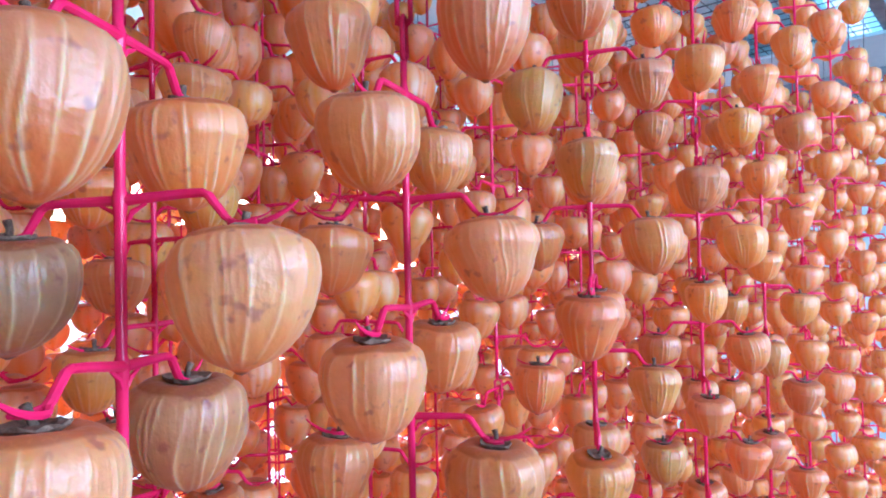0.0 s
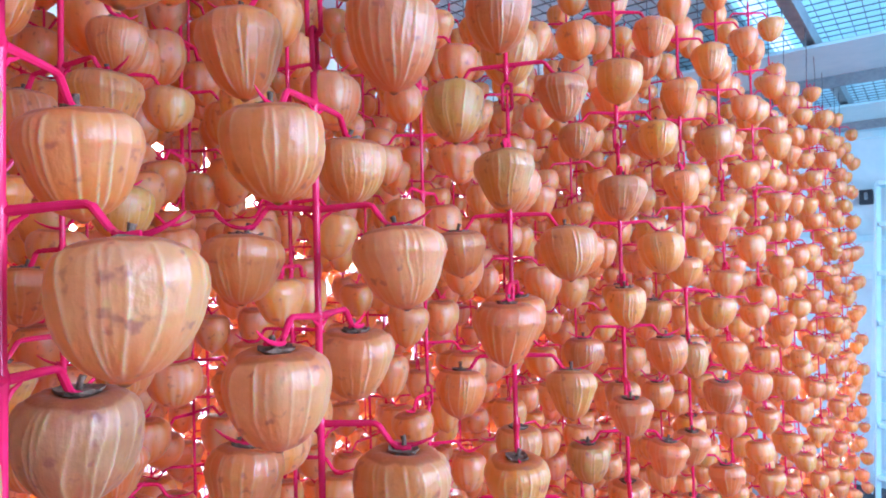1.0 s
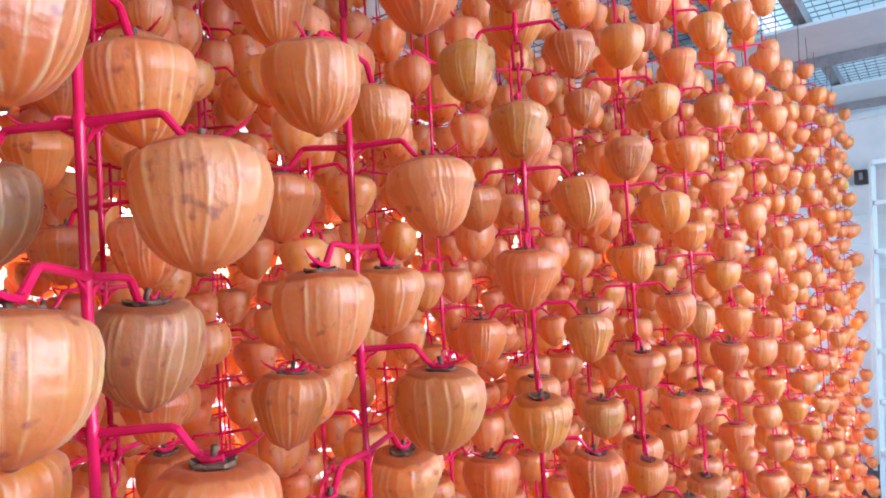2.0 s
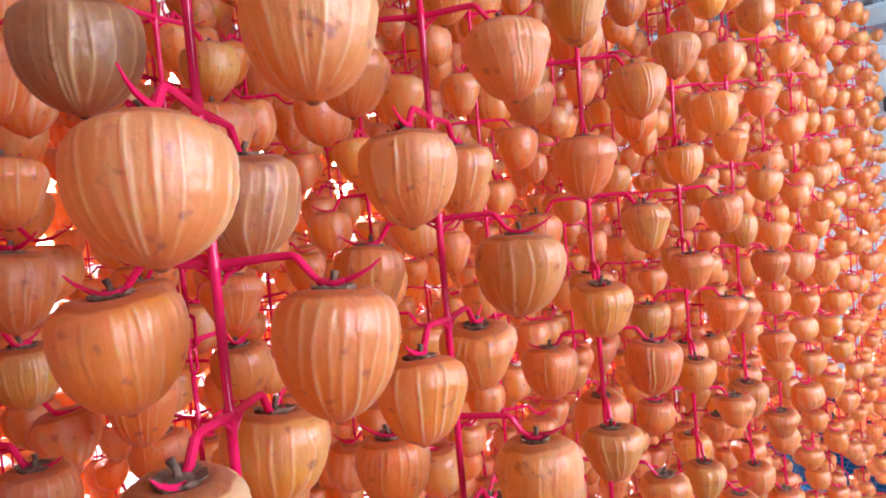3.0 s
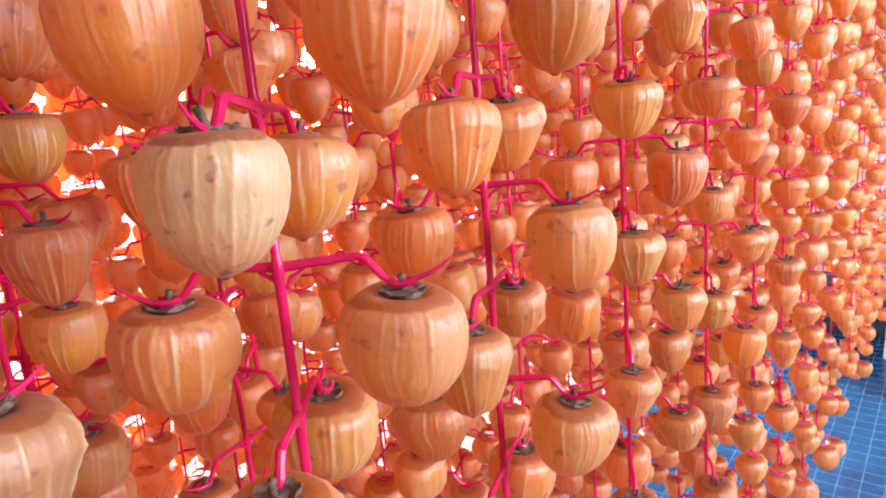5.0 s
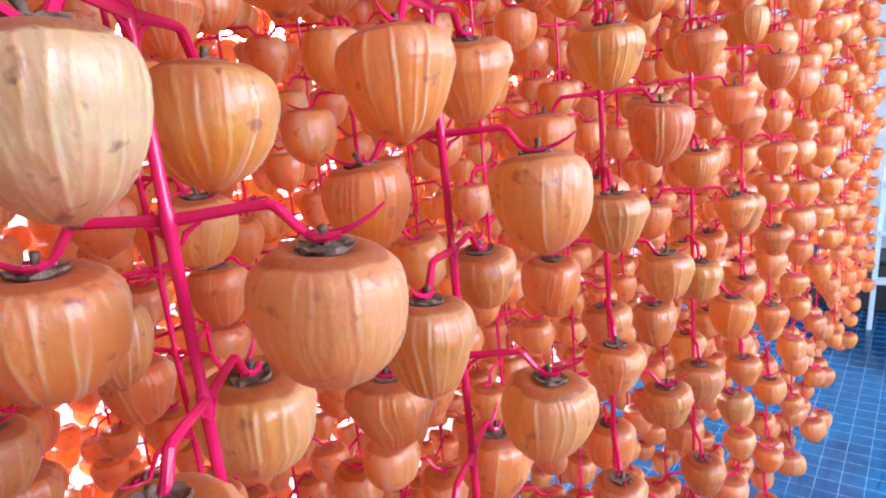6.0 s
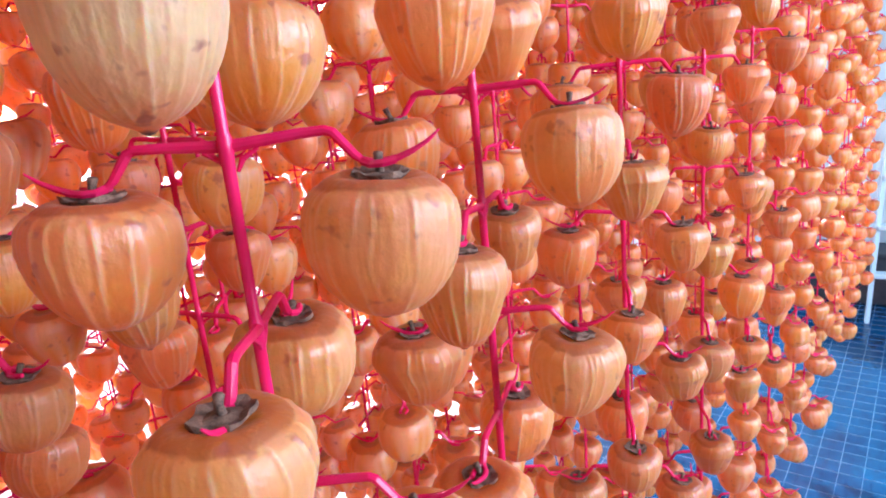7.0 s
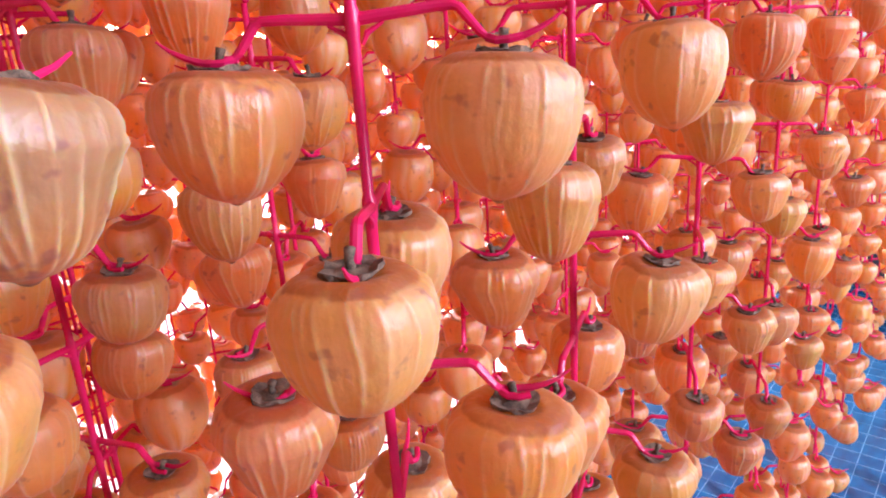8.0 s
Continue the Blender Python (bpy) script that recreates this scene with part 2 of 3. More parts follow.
for k in range(70):
    u = -0.9 + 0.085 * k
    box(bm, (u - 0.0009, FRONT_N - 1.35, FLOOR + 0.022), (u + 0.0009, FRONT_N + 1.15, FLOOR + 0.024), RACK)
for k in range(30):
    n = FRONT_N - 1.35 + 0.085 * k
    box(bm, (-0.9, n - 0.0009, FLOOR + 0.024), (5.1, n + 0.0009, FLOOR + 0.026), RACK)
tagged(part("floor_netting", bm, NETTING), "thin white square netting over the blue tarpaulin", "netting", kind="stuff")


# ---- persimmons ----
PROFILE = [(0.0, -0.10), (0.16, -0.10), (0.30, -0.08), (0.42, -0.03), (0.54, -0.005), (0.64, -0.02), (0.72, -0.06), (0.755, -0.09), (0.765, -0.12), (0.865, -0.17), (0.94, -0.28), (0.983, -0.43), (1.0, -0.62), (0.992, -0.85), (0.95, -1.12), (0.87, -1.35), (0.75, -1.56), (0.59, -1.75), (0.41, -1.89), (0.24, -1.97), (0.13, -2.01), (0.085, -2.06), (0.0, -2.09)]


def fruit_arrays(rng, levels, facets, point=1.0, squat=1.0):
    """Points, faces, ridge and height values of one peeled fruit of radius 1 that hangs from its top at z = 0."""
    pr = np.array(PROFILE)
    seg = np.concatenate([[0], np.cumsum(np.hypot(*np.diff(pr, axis=0).T))])
    s = np.linspace(0, seg[-1], levels)
    r, z = np.interp(s, seg, pr[:, 0]), np.interp(s, seg, pr[:, 1])
    low = np.clip((-z - 0.7) / 1.37, 0, 1)
    r = r * (1 - (point - 1.0) * 0.5 * np.sin(low * math.pi))
    z = z * squat
    cuts = np.cumsum(rng.uniform(0.35, 1.6, facets))
    cuts = cuts / cuts[-1] * math.tau + rng.uniform(0, 6)
    cols, ridge_w, chord, strip_v = [], [], [], []
    for k in range(facets):
        a, b = cuts[k], cuts[(k + 1) % facets] + (math.tau if k == facets - 1 else 0)
        strong, tone = rng.uniform(0.45, 1.25), rng.uniform(0, 1)
        steps = [(a, 1.0), ((a + b) / 2, 0.0)]
        for th, w in steps:
            cols.append(th)
            ridge_w.append(w * strong)
            strip_v.append(tone)
            chord.append(math.cos((b - a) / 2) / math.cos(min(max(th, a), b) - (a + b) / 2))
    cols, ridge_w, chord = np.array(cols), np.array(ridge_w), np.array(chord)
    body = np.clip((-z / squat - 0.02) / 0.12, 0, 1) * np.clip((2.0 + z / squat) / 0.25, 0, 1)
    wob = 0.06 * np.sin(s[:, None] * rng.uniform(1.5, 4.5) + rng.uniform(0, 6) + cols[None, :] * 2)
    lump = 1 + 0.045 * np.sin(cols * 2 + rng.uniform(0, 6)) + 0.03 * np.sin(cols * 3 + rng.uniform(0, 6))
    flat = 1 - 0.25 * (1 - chord[None, :]) * body[:, None]
    fade = 0.72 + 0.28 * np.sin(s[:, None] * 2.1 + cols[None, :] * 5)
    rr = r[:, None] * flat * (1 + 0.026 * ridge_w[None, :] * body[:, None] * fade) * (1 + (lump - 1)[None, :] * (1 - 0.3 * low[:, None]))
    th = cols[None, :] + wob * body[:, None]
    lean = rng.uniform(-0.05, 0.05, 2)
    zz = np.repeat(z[:, None], len(cols), 1) + 0.05 * np.sin(cols * 2 + rng.uniform(0, 6))[None, :] * (r * (1 - low))[:, None] * 0.6
    pts = np.stack([rr * np.cos(th) + lean[0] * low[:, None], rr * np.sin(th) + lean[1] * low[:, None], zz], -1)
    c = len(cols)
    i, j = np.meshgrid(np.arange(levels - 1), np.arange(c), indexing="ij")
    j2 = (j + 1) % c
    faces = np.stack([i * c + j, (i + 1) * c + j, (i + 1) * c + j2, i * c + j2], -1).reshape(-1, 4)
    ridge = np.clip(ridge_w, 0, 1)
    ridge = (ridge[None, :] * body[:, None] * fade).ravel()
    return pts.reshape(-1, 3), faces, ridge, np.repeat(s / seg[-1], c), np.tile(np.array(strip_v), levels)


def peeled_fruit(rng, taper, squat, cuts):
    """Like fruit_arrays, but fine: each strip of the knife ends in a thin, wandering, raised seam."""
    levels, c = 48, 190
    pr = np.array(PROFILE)
    seg = np.concatenate([[0], np.cumsum(np.hypot(*np.diff(pr, axis=0).T))])
    s = np.linspace(0, seg[-1], levels)
    r, z = np.interp(s, seg, pr[:, 0]), np.interp(s, seg, pr[:, 1])
    low = np.clip((-z - 0.65) / 1.4, 0, 1)
    r = r * (1 - taper * np.sin(low * math.pi) ** 0.9)
    th = np.arange(c) * math.tau / c
    body = np.clip((-z - 0.09) / 0.10, 0, 1) * np.clip((2.02 + z) / 0.22, 0, 1)
    angles = np.cumsum(rng.uniform(0.4, 1.6, cuts))
    angles = angles / angles[-1] * math.tau + rng.uniform(0, 6)
    seam = np.zeros((levels, c))
    strip = np.zeros((levels, c))
    sway, sway_f, sway_p = rng.uniform(0.02, 0.09), rng.uniform(1.0, 2.2), rng.uniform(0, 6)
    for a in angles:
        path = a + sway * np.sin(s * sway_f + sway_p) + rng.uniform(0.01, 0.035) * np.sin(s * rng.uniform(2.5, 5.5) + rng.uniform(0, 6))
        gap = (th[None, :] - path[:, None] + math.pi) % math.tau - math.pi
        width = rng.uniform(0.020, 0.032) / np.clip(r, 0.45, 1)[:, None]
        strong = rng.uniform(0.35, 1.1) * np.clip(0.75 + 0.5 * np.sin(s * rng.uniform(1.0, 2.6) + rng.uniform(0, 6)), 0.1, 1.1)
        bump = np.exp(-(gap / width) ** 2) * strong[:, None]
        seam = np.maximum(seam, bump)
        strip += rng.uniform(-1, 1) * np.exp(-(gap / 0.16) ** 2)
    lump = sum(rng.uniform(0.006, 0.02) * np.sin(k * th[None, :] + rng.uniform(0, 6) + s[:, None] * rng.uniform(-0.8, 0.8)) for k in (2, 3, 4, 7))
    rr = r[:, None] * (1 + lump + (0.040 * seam + 0.014 * strip) * body[:, None])
    lean = rng.uniform(-0.06, 0.06, 2)
    zz = z[:, None] * squat + 0.035 * np.sin(th * 2 + rng.uniform(0, 6))[None, :] * (r * (1 - low))[:, None]
    pts = np.stack([rr * np.cos(th) + lean[0] * low[:, None], rr * np.sin(th) + lean[1] * low[:, None], zz], -1)
    i, j = np.meshgrid(np.arange(levels - 1), np.arange(c), indexing="ij")
    j2 = (j + 1) % c
    faces = np.stack([i * c + j, (i + 1) * c + j, (i + 1) * c + j2, i * c + j2], -1).reshape(-1, 4)
    return pts.reshape(-1, 3), faces, (np.clip(seam, 0, 1) * body[:, None]).ravel(), np.repeat(s / seg[-1], c), np.clip(0.5 + 0.5 * strip, 0, 1).ravel()


def mesh_of(name, pts, faces, mat, ridge=None, height=None, strip=None, smooth=True):
    me = bpy.data.meshes.new(name)
    me.vertices.add(len(pts))
    me.vertices.foreach_set("co", np.ascontiguousarray(pts, np.float32).ravel())
    me.loops.add(faces.size)
    me.loops.foreach_set("vertex_index", np.ascontiguousarray(faces, np.int32).ravel())
    me.polygons.add(len(faces))
    me.polygons.foreach_set("loop_start", np.arange(0, faces.size, 4, dtype=np.int32))
    for key, values in (("ridge", ridge), ("height", height), ("strip", strip)):
        if values is not None:
            me.attributes.new(key, "FLOAT", "POINT").data.foreach_set("value", np.ascontiguousarray(values, np.float32))
    me.update(calc_edges=True)
    me.validate()
    me.materials.append(mat)
    if smooth:
        me.shade_smooth()
    return me


rng = np.random.default_rng(5)
NEAR = []
for k in range(16):
    p, f, rg, hg, sg = peeled_fruit(rng, (0.0, 0.10, 0.04, 0.15)[k % 4] + rng.uniform(-0.02, 0.02), rng.uniform(0.86, 1.03), int(rng.integers(20, 27)))
    NEAR.append(mesh_of("flesh", p * 0.032, f, FLESH, rg, hg, sg))
MID = [fruit_arrays(rng, 16, 13, rng.uniform(0.80, 1.25), rng.uniform(0.86, 1.05)) for _ in range(10)]
FAR = [fruit_arrays(rng, 11, 6, rng.uniform(0.80, 1.25), rng.uniform(0.86, 1.05)) for _ in range(8)]


def calyx_mesh(seed):
    """The dried four-lobed calyx with its curled rim."""
    rg = random.Random(seed)
    bm = bmesh.new()
    rings = []
    n = 20
    for r, z in ((0.0, 0.0015), (0.25, 0.002), (0.6, 0.001), (1.0, 0.0016), (1.0, 0.0), (0.6, -0.0022)):
        ring = []
        for k in range(n):
            a = k * math.tau / n
            lobe = 0.92 + 0.08 * math.cos(4 * a) + rg.uniform(-0.07, 0.07)
            ring.append(bm.verts.new((0.0125 * r * lobe * math.cos(a), 0.0125 * r * lobe * math.sin(a), z + (0.0018 * rg.random() if r == 1 else 0))))
        rings.append(ring)
    for a, b in zip(rings, rings[1:]):
        for k in range(n):
            bm.faces.new((a[k], b[k], b[(k + 1) % n], a[(k + 1) % n]))
    me = bpy.data.meshes.new("calyx")
    bm.to_mesh(me)
    bm.free()
    me.materials.append(CALYX)
    return me


def stem_mesh(seed):
    rg = random.Random(seed)
    bm = bmesh.new()
    tilt = rg.uniform(-0.002, 0.002)
    tube(bm, [(0, 0, 0), (tilt, 0, 0.004), (tilt * 1.5, tilt, 0.0085)], [0.0020, 0.0017, 0.0022], 7)
    me = bpy.data.meshes.new("stem")
    bm.to_mesh(me)
    bm.free()
    me.materials.append(CALYX)
    me.shade_smooth()
    return me


CALYXES, STEMS = [calyx_mesh(k) for k in range(5)], [stem_mesh(k) for k in range(4)]
ARM_R, DROP = 0.060, 0.0185


def bar(bm, points, sizes):
    """A moulded bar of chamfered oblong section along points in the xz plane; sizes are half width and half height."""
    rings = []
    pts = [Vector(p) for p in points]
    for i, p in enumerate(pts):
        d = (pts[min(i + 1, len(pts) - 1)] - pts[max(i - 1, 0)]).normalized()
        side = Vector((0, 1, 0))
        up = d.cross(side).normalized()
        w, h = sizes[i]
        c = 0.35
        ring = [(w, h * c), (w * c, h), (-w * c, h), (-w, h * c), (-w, -h * c), (-w * c, -h), (w * c, -h), (w, -h * c)]
        rings.append([bm.verts.new(p + side * a + up * b) for a, b in ring])
    for a, b in zip(rings, rings[1:]):
        for k in range(8):
            bm.faces.new((a[k], b[k], b[(k + 1) % 8], a[(k + 1) % 8]))
    bm.faces.new(rings[0])
    bm.faces.new(rings[-1][::-1])


def arm_mesh(fine):
    """One arm of a hanger along +x: flat bar, dipped end, split hook that grips the stem, upturned prong."""
    bm = bmesh.new()
    if fine:
        bar(bm, [(0.001, 0, 0), (0.008, 0, 0.0002), (0.030, 0, 0.0008), (0.0395, 0, 0.0006), (0.0425, 0, -0.0008), (0.0500, 0, -0.0112), (0.0535, 0, -0.0142)],
            [(0.0021, 0.0027), (0.0021, 0.0025), (0.0022, 0.0022), (0.0023, 0.0021), (0.0024, 0.0021), (0.0025, 0.0018), (0.0026, 0.0013)])
        tube(bm, [(0.0015, 0, -0.0105), (0.0042, 0, -0.0058), (0.0115, 0, -0.0022)], [0.0008, 0.0015, 0.0008], 6)
    else:
        tube(bm, [(0.002, 0, 0), (0.030, 0, 0.001), (0.040, 0, 0.0006), (0.0535, 0, -0.0142)], [0.0032, 0.0027, 0.0026, 0.002], 4, 0.8)
    for s in (-1, 1):
        n = 7 if s > 0 else 4
        tube(bm, [(0.0525, s * 0.001, -0.0136), (0.0560, s * 0.0034, -0.0152), (0.0610, s * 0.0042, -0.0154), (0.0665, s * 0.0034, -0.0148), (0.0730, s * 0.0026, -0.0128), (0.0795, s * 0.0024, -0.0098), (0.0850, s * 0.0024, -0.0058)][:n], [0.0019, 0.0018, 0.0018, 0.0017, 0.0014, 0.0010, 0.0005][:n], 6 if fine else 3)
    me = bpy.data.meshes.new("arm")
    bm.to_mesh(me)
    bm.free()
    me.materials.append(RED)
    if not fine:
        me.shade_smooth()
    return me


ARMS = {True: arm_mesh(True), False: arm_mesh(False)}
far_arm = bmesh.new()
tube(far_arm, [(0.0, 0, 0), (0.040, 0, 0.001), (0.055, 0, -0.0145), (0.078, 0, -0.008)], [0.003, 0.0027, 0.002, 0.001], 3)
FAR_ARM = bpy.data.meshes.new("arm")
far_arm.to_mesh(FAR_ARM)
far_arm.free()
STEP, TOP, LOW = 0.0778, 2.31, 0.24
stuff_pts, stuff_faces, stuff_ridge, stuff_height, stuff_strip = [], [], [], [], []
stuff_count = 0
mats = random.Random(11)


def rod_mesh(hi_end, lo_end, zs, fine, sway):
    """One length of a hanger's upright, tapered between its nodes."""
    bm = bmesh.new()

    def at(z):
        return (sway * math.sin(z * 3.1), sway * math.cos(z * 2.3), z)
    if not fine:
        tube(bm, [at(z) for z in np.linspace(lo_end, hi_end, 14)], 0.0025, 4)
    else:
        pts, radii = [at(hi_end)], [0.0027]
        for z, below in zip(zs, zs[1:] + [lo_end]):
            for dz, r in ((0.0055, 0.0026), (0.003, 0.0034), (-0.003, 0.0034), (-0.0075, 0.0029)):
                pts.append(at(z + dz))
                radii.append(r)
            pts.append(at((z + below) / 2))
            radii.append(0.0027)
        pts.append(at(lo_end))
        radii.append(0.0026)
        tube(bm, pts, radii, 8)
    me = bpy.data.meshes.new("rod")
    bm.to_mesh(me)
    bm.free()
    me.materials.append(RED)
    me.shade_smooth()
    return me


def link_mesh(turn):
    """Oval loop; two of them, a quarter turn apart, hook two lengths of hanger together."""
    bm = bmesh.new()
    loop = []
    for k in range(20):
        a = k * math.tau / 20
        w, z = 0.0052 * math.cos(a), 0.0052 * math.sin(a) + (0.0105 if math.sin(a) > 0 else -0.0105)
        loop.append(Vector((w, 0, z) if turn else (0, w, z)))
    for k in range(20):
        d = (loop[(k + 1) % 20] - loop[k]) * 0.12
        tube(bm, [loop[k] - d, loop[(k + 1) % 20] + d], 0.0020, 6)
    me = bpy.data.meshes.new("link")
    bm.to_mesh(me)
    bm.free()
    me.materials.append(RED)
    me.shade_smooth()
    return me


LINKS = (link_mesh(True), link_mesh(False))
# sizes and tints of fruits that stand out on the nearest strands: (strand, node, side): (radius, tint, squat)
SPECIAL = {
    ("a", -1, 1): (0.034, None, 0), ("a", -1, 0): (0.033, None, 1), ("a", 0, 0): (0.0335, "peach", 2), ("a", 0, 1): (0.031, "brown", 4),
    ("a", 1, 1): (0.0335, "peach", 4), ("a", 1, 0): (0.0318, "husk", 0), ("a", 2, 0): (0.0325, None, 6), ("a", 2, 1): (0.034, None, 8),
    ("a", 3, 1): (0.0285, "pale", 6), ("a", 3, 0): (0.032, None, 14), ("z", -1, 0): (0.030, "husk", 3), ("a", 4, 0): (0.0322, "peach", 8), ("a", 4, 1): (0.0318, None, 12),
    ("a", 5, 1): (0.0300, "tan", 2), ("a", 5, 0): (0.0325, None, 12), ("a", 6, 0): (0.0325, None, 14), ("a", 6, 1): (0.031, None, 15),
    ("b", 0, 0): (0.0325, "peach", 7), ("b", 0, 1): (0.030, None, 5), ("b", 1, 1): (0.0345, "peach", 10), ("b", 1, 0): (0.032, None, 13),
    ("b", 2, 0): (0.0335, None, 2), ("b", 3, 1): (0.0325, None, 1), ("b", 4, 0): (0.0325, "tan", 0), ("b", 6, 0): (0.033, "tan", 2),
    ("b", -2, 0): (0.0335, None, 6), ("b", -1, 1): (0.0335, None, 4), ("c", 0, 0): (0.031, None, 2),
}

LIFT = {("a", 3, 1): 7.0, ("a", 5, 1): 6.0, ("a", 2, 1): 5.0, ("a", 1, 1): 3.0}


def strand(name, x, y, phase, fine, solid, yaw_even, yaw_odd, link_z, level, joined=False, short=None):
    """One hanging string: a hanger with its arms, and two fruits on every node."""
    global stuff_count
    top, low = TOP + mats.uniform(-0.03, 0.03), LOW + mats.uniform(-0.06, 0.10)
    low = short or low
    k0 = math.ceil((phase - top) / STEP)
    zs = []
    k = k0
    while phase - k * STEP > low:
        # the lengths above a link hang a little higher
        zs.append((k, phase - k * STEP + (0.012 if fine and k <= -2 else 0.0)))
        k += 1
    hanger = tagged(new("persimmon_hanger"), "pinkish-red plastic hanging string with paired hooked arms", "hanger", "strings of the drying rack")
    hanger.location = (x, y, 0)
    joints = []
    lz = link_z
    while lz > low:
        joints.append(lz)
        lz -= 14 * STEP
    arms = bmesh.new()
    levels = [z for _, z in zs]
    ends = [levels[0] + 0.03] + [e for lz in joints if fine for e in (lz + 0.030, lz - 0.030)] + [levels[-1] - 0.012]
    for hi, lo in zip(ends[::2], ends[1::2]):
        rod_data = rod_mesh(hi, lo, [z for z in levels if lo < z < hi], fine, 0.0012)
        if joined:
            arms.from_mesh(rod_data)
        else:
            rod = new("rod", rod_data)
            rod.parent = hanger
    wire = bmesh.new()
    tube(wire, [(0, 0, zs[0][1] + 0.02), (0.004, 0, (zs[0][1] + CEIL) / 2), (0, 0, CEIL + 0.016)], 0.0017, 4)
    part("wire", wire, WIRE, hanger, "thin dark wire loop")
    for lz in joints if fine else []:
        for turn, dz in ((0, 0.0125), (1, -0.0125)):
            ob = new("link", LINKS[turn])
            ob.parent, ob.location = hanger, (0, 0, lz + dz)
    for k, z in zs:
        base = yaw_odd if k % 2 else yaw_even
        base += mats.uniform(-14, 14) if not fine else mats.uniform(-3, 3)
        for side in (0, 1):
            yaw = radians(base + 180 * side)
            lift = LIFT.get((name, k, side), 0.0)
            turn = Matrix.Translation((0, 0, z)) @ Euler((0, radians(mats.uniform(-4, 4) - lift), yaw)).to_matrix().to_4x4()
            if joined:
                was = len(arms.verts)
                arms.from_mesh(FAR_ARM)
                arms.verts.ensure_lookup_table()
                for v in arms.verts[was:]:
                    v.co = turn @ v.co
            else:
                arm = new("arm", ARMS[fine])
                arm.parent, arm.matrix_local = hanger, turn
            if mats.random() < 0.02 and not fine:
                continue
            r, tint, pick = SPECIAL.get((name, k, side), (None, None, None))
            spin, size = mats.uniform(0, 6.28), mats.uniform(0.0275, 0.0345)
            shade, which = mats.uniform(0.78, 1.08), mats.randrange(1000)
            size = r or size
            at = Vector((x + ARM_R * math.cos(yaw), y + ARM_R * math.sin(yaw), z - DROP + 0.0025 + ARM_R * math.sin(radians(lift))))
            tip = Euler((mats.uniform(-0.10, 0.10), mats.uniform(-0.10, 0.10), spin))
            if solid and 0.78 < z < 2.12:
                fruit = tagged(new("persimmon"), "peeled half-dried orange persimmon hanging from a red hook", "persimmon", "persimmons on the drying rack")
                if tint == "pale":
                    fruit["label"] = "pale yellowish peeled persimmon hanging from a red hook"
                elif tint in ("brown", "husk"):
                    fruit["label"] = "browned peeled persimmon hanging from a red hook"
                fruit.matrix_world = Matrix.LocRotScale(at, tip, None)
                me = NEAR[(which if pick is None else pick) % len(NEAR)]
                flesh = new("flesh", me)
                flesh.parent = fruit
                flesh.scale = (size / 0.032,) * 3
                c = {"pale": (1.0, 2.1, 40.0), "brown": (0.36, 0.46, 5.0), "husk": (0.56, 0.64, 8.0), "tan": (1.0, 1.2, 7.0), "peach": (1.0, 1.05, 8.0)}.get(tint, (shade, shade * mats.uniform(0.84, 1.14), shade * mats.uniform(1, 6)))
                flesh.color = (*c, {"pale": 0.10, "tan": 0.78, "peach": 0.74, "brown": 0.80, "husk": 0.84}.get(tint, mats.uniform(0.88, 1.0)))
                cal = new("calyx", CALYXES[which % 5])
                cal.parent, cal.location = fruit, (0, 0, -0.0010)
                cal.rotation_euler.z = spin * 2
                st = new("stem", STEMS[which % 4])
                st.parent, st.location = fruit, (0, 0, 0.0)
            else:
                p, f, rg, hg, sg = (MID if level == 1 else FAR)[which % (10 if level == 1 else 8)]
                m3 = np.array(tip.to_matrix()) * size
                stuff_pts.append(p @ m3.T + np.array(at))
                stuff_faces.append(f + stuff_count)
                stuff_ridge.append(rg)
                stuff_height.append(hg)
                stuff_strip.append(sg)
                stuff_count += len(p)
    if joined:
        part("frame", arms, RED, hanger, "moulded upright with its hooked arms", smooth=True)
    else:
        arms.free()


FRONT = [("z", -0.149, 0.187), ("a", -0.068, 0.364), ("b", 0.018, 0.550), ("c", 0.148, 0.816), ("d", 0.302, 1.096)]
TURNS = {"z": (115, 70), "a": (3, 98), "b": (-6, 80), "c": (0, 88), "d": (5, 88)}
PHASE = {"z": 1.35, "a": 1.662, "b": 1.675, "c": 1.686, "d": 1.688}
for name, x, y in FRONT:
    strand(name, x, y, PHASE[name] - (STEP if name == "z" else 0), True, True, *TURNS[name], {"a": 1.792}.get(name, 1.806), 1)
for k in range(1, 11):
    x, y = 0.302 + 0.150 * k + mats.uniform(-0.012, 0.012), 1.096 + 0.269 * k + mats.uniform(-0.02, 0.02)
    strand("e", x, y, 1.69 + mats.uniform(-0.04, 0.04), k < 4, k < 2, 5, 78, 1.808, 1)
for k in range(1, 5):
    strand("e", -0.175 - 0.115 * k, 0.160 - 0.21 * k, 1.69 + mats.uniform(-0.04, 0.04), False, False, 5, 78, 1.84, 1)
BACK = 0.268
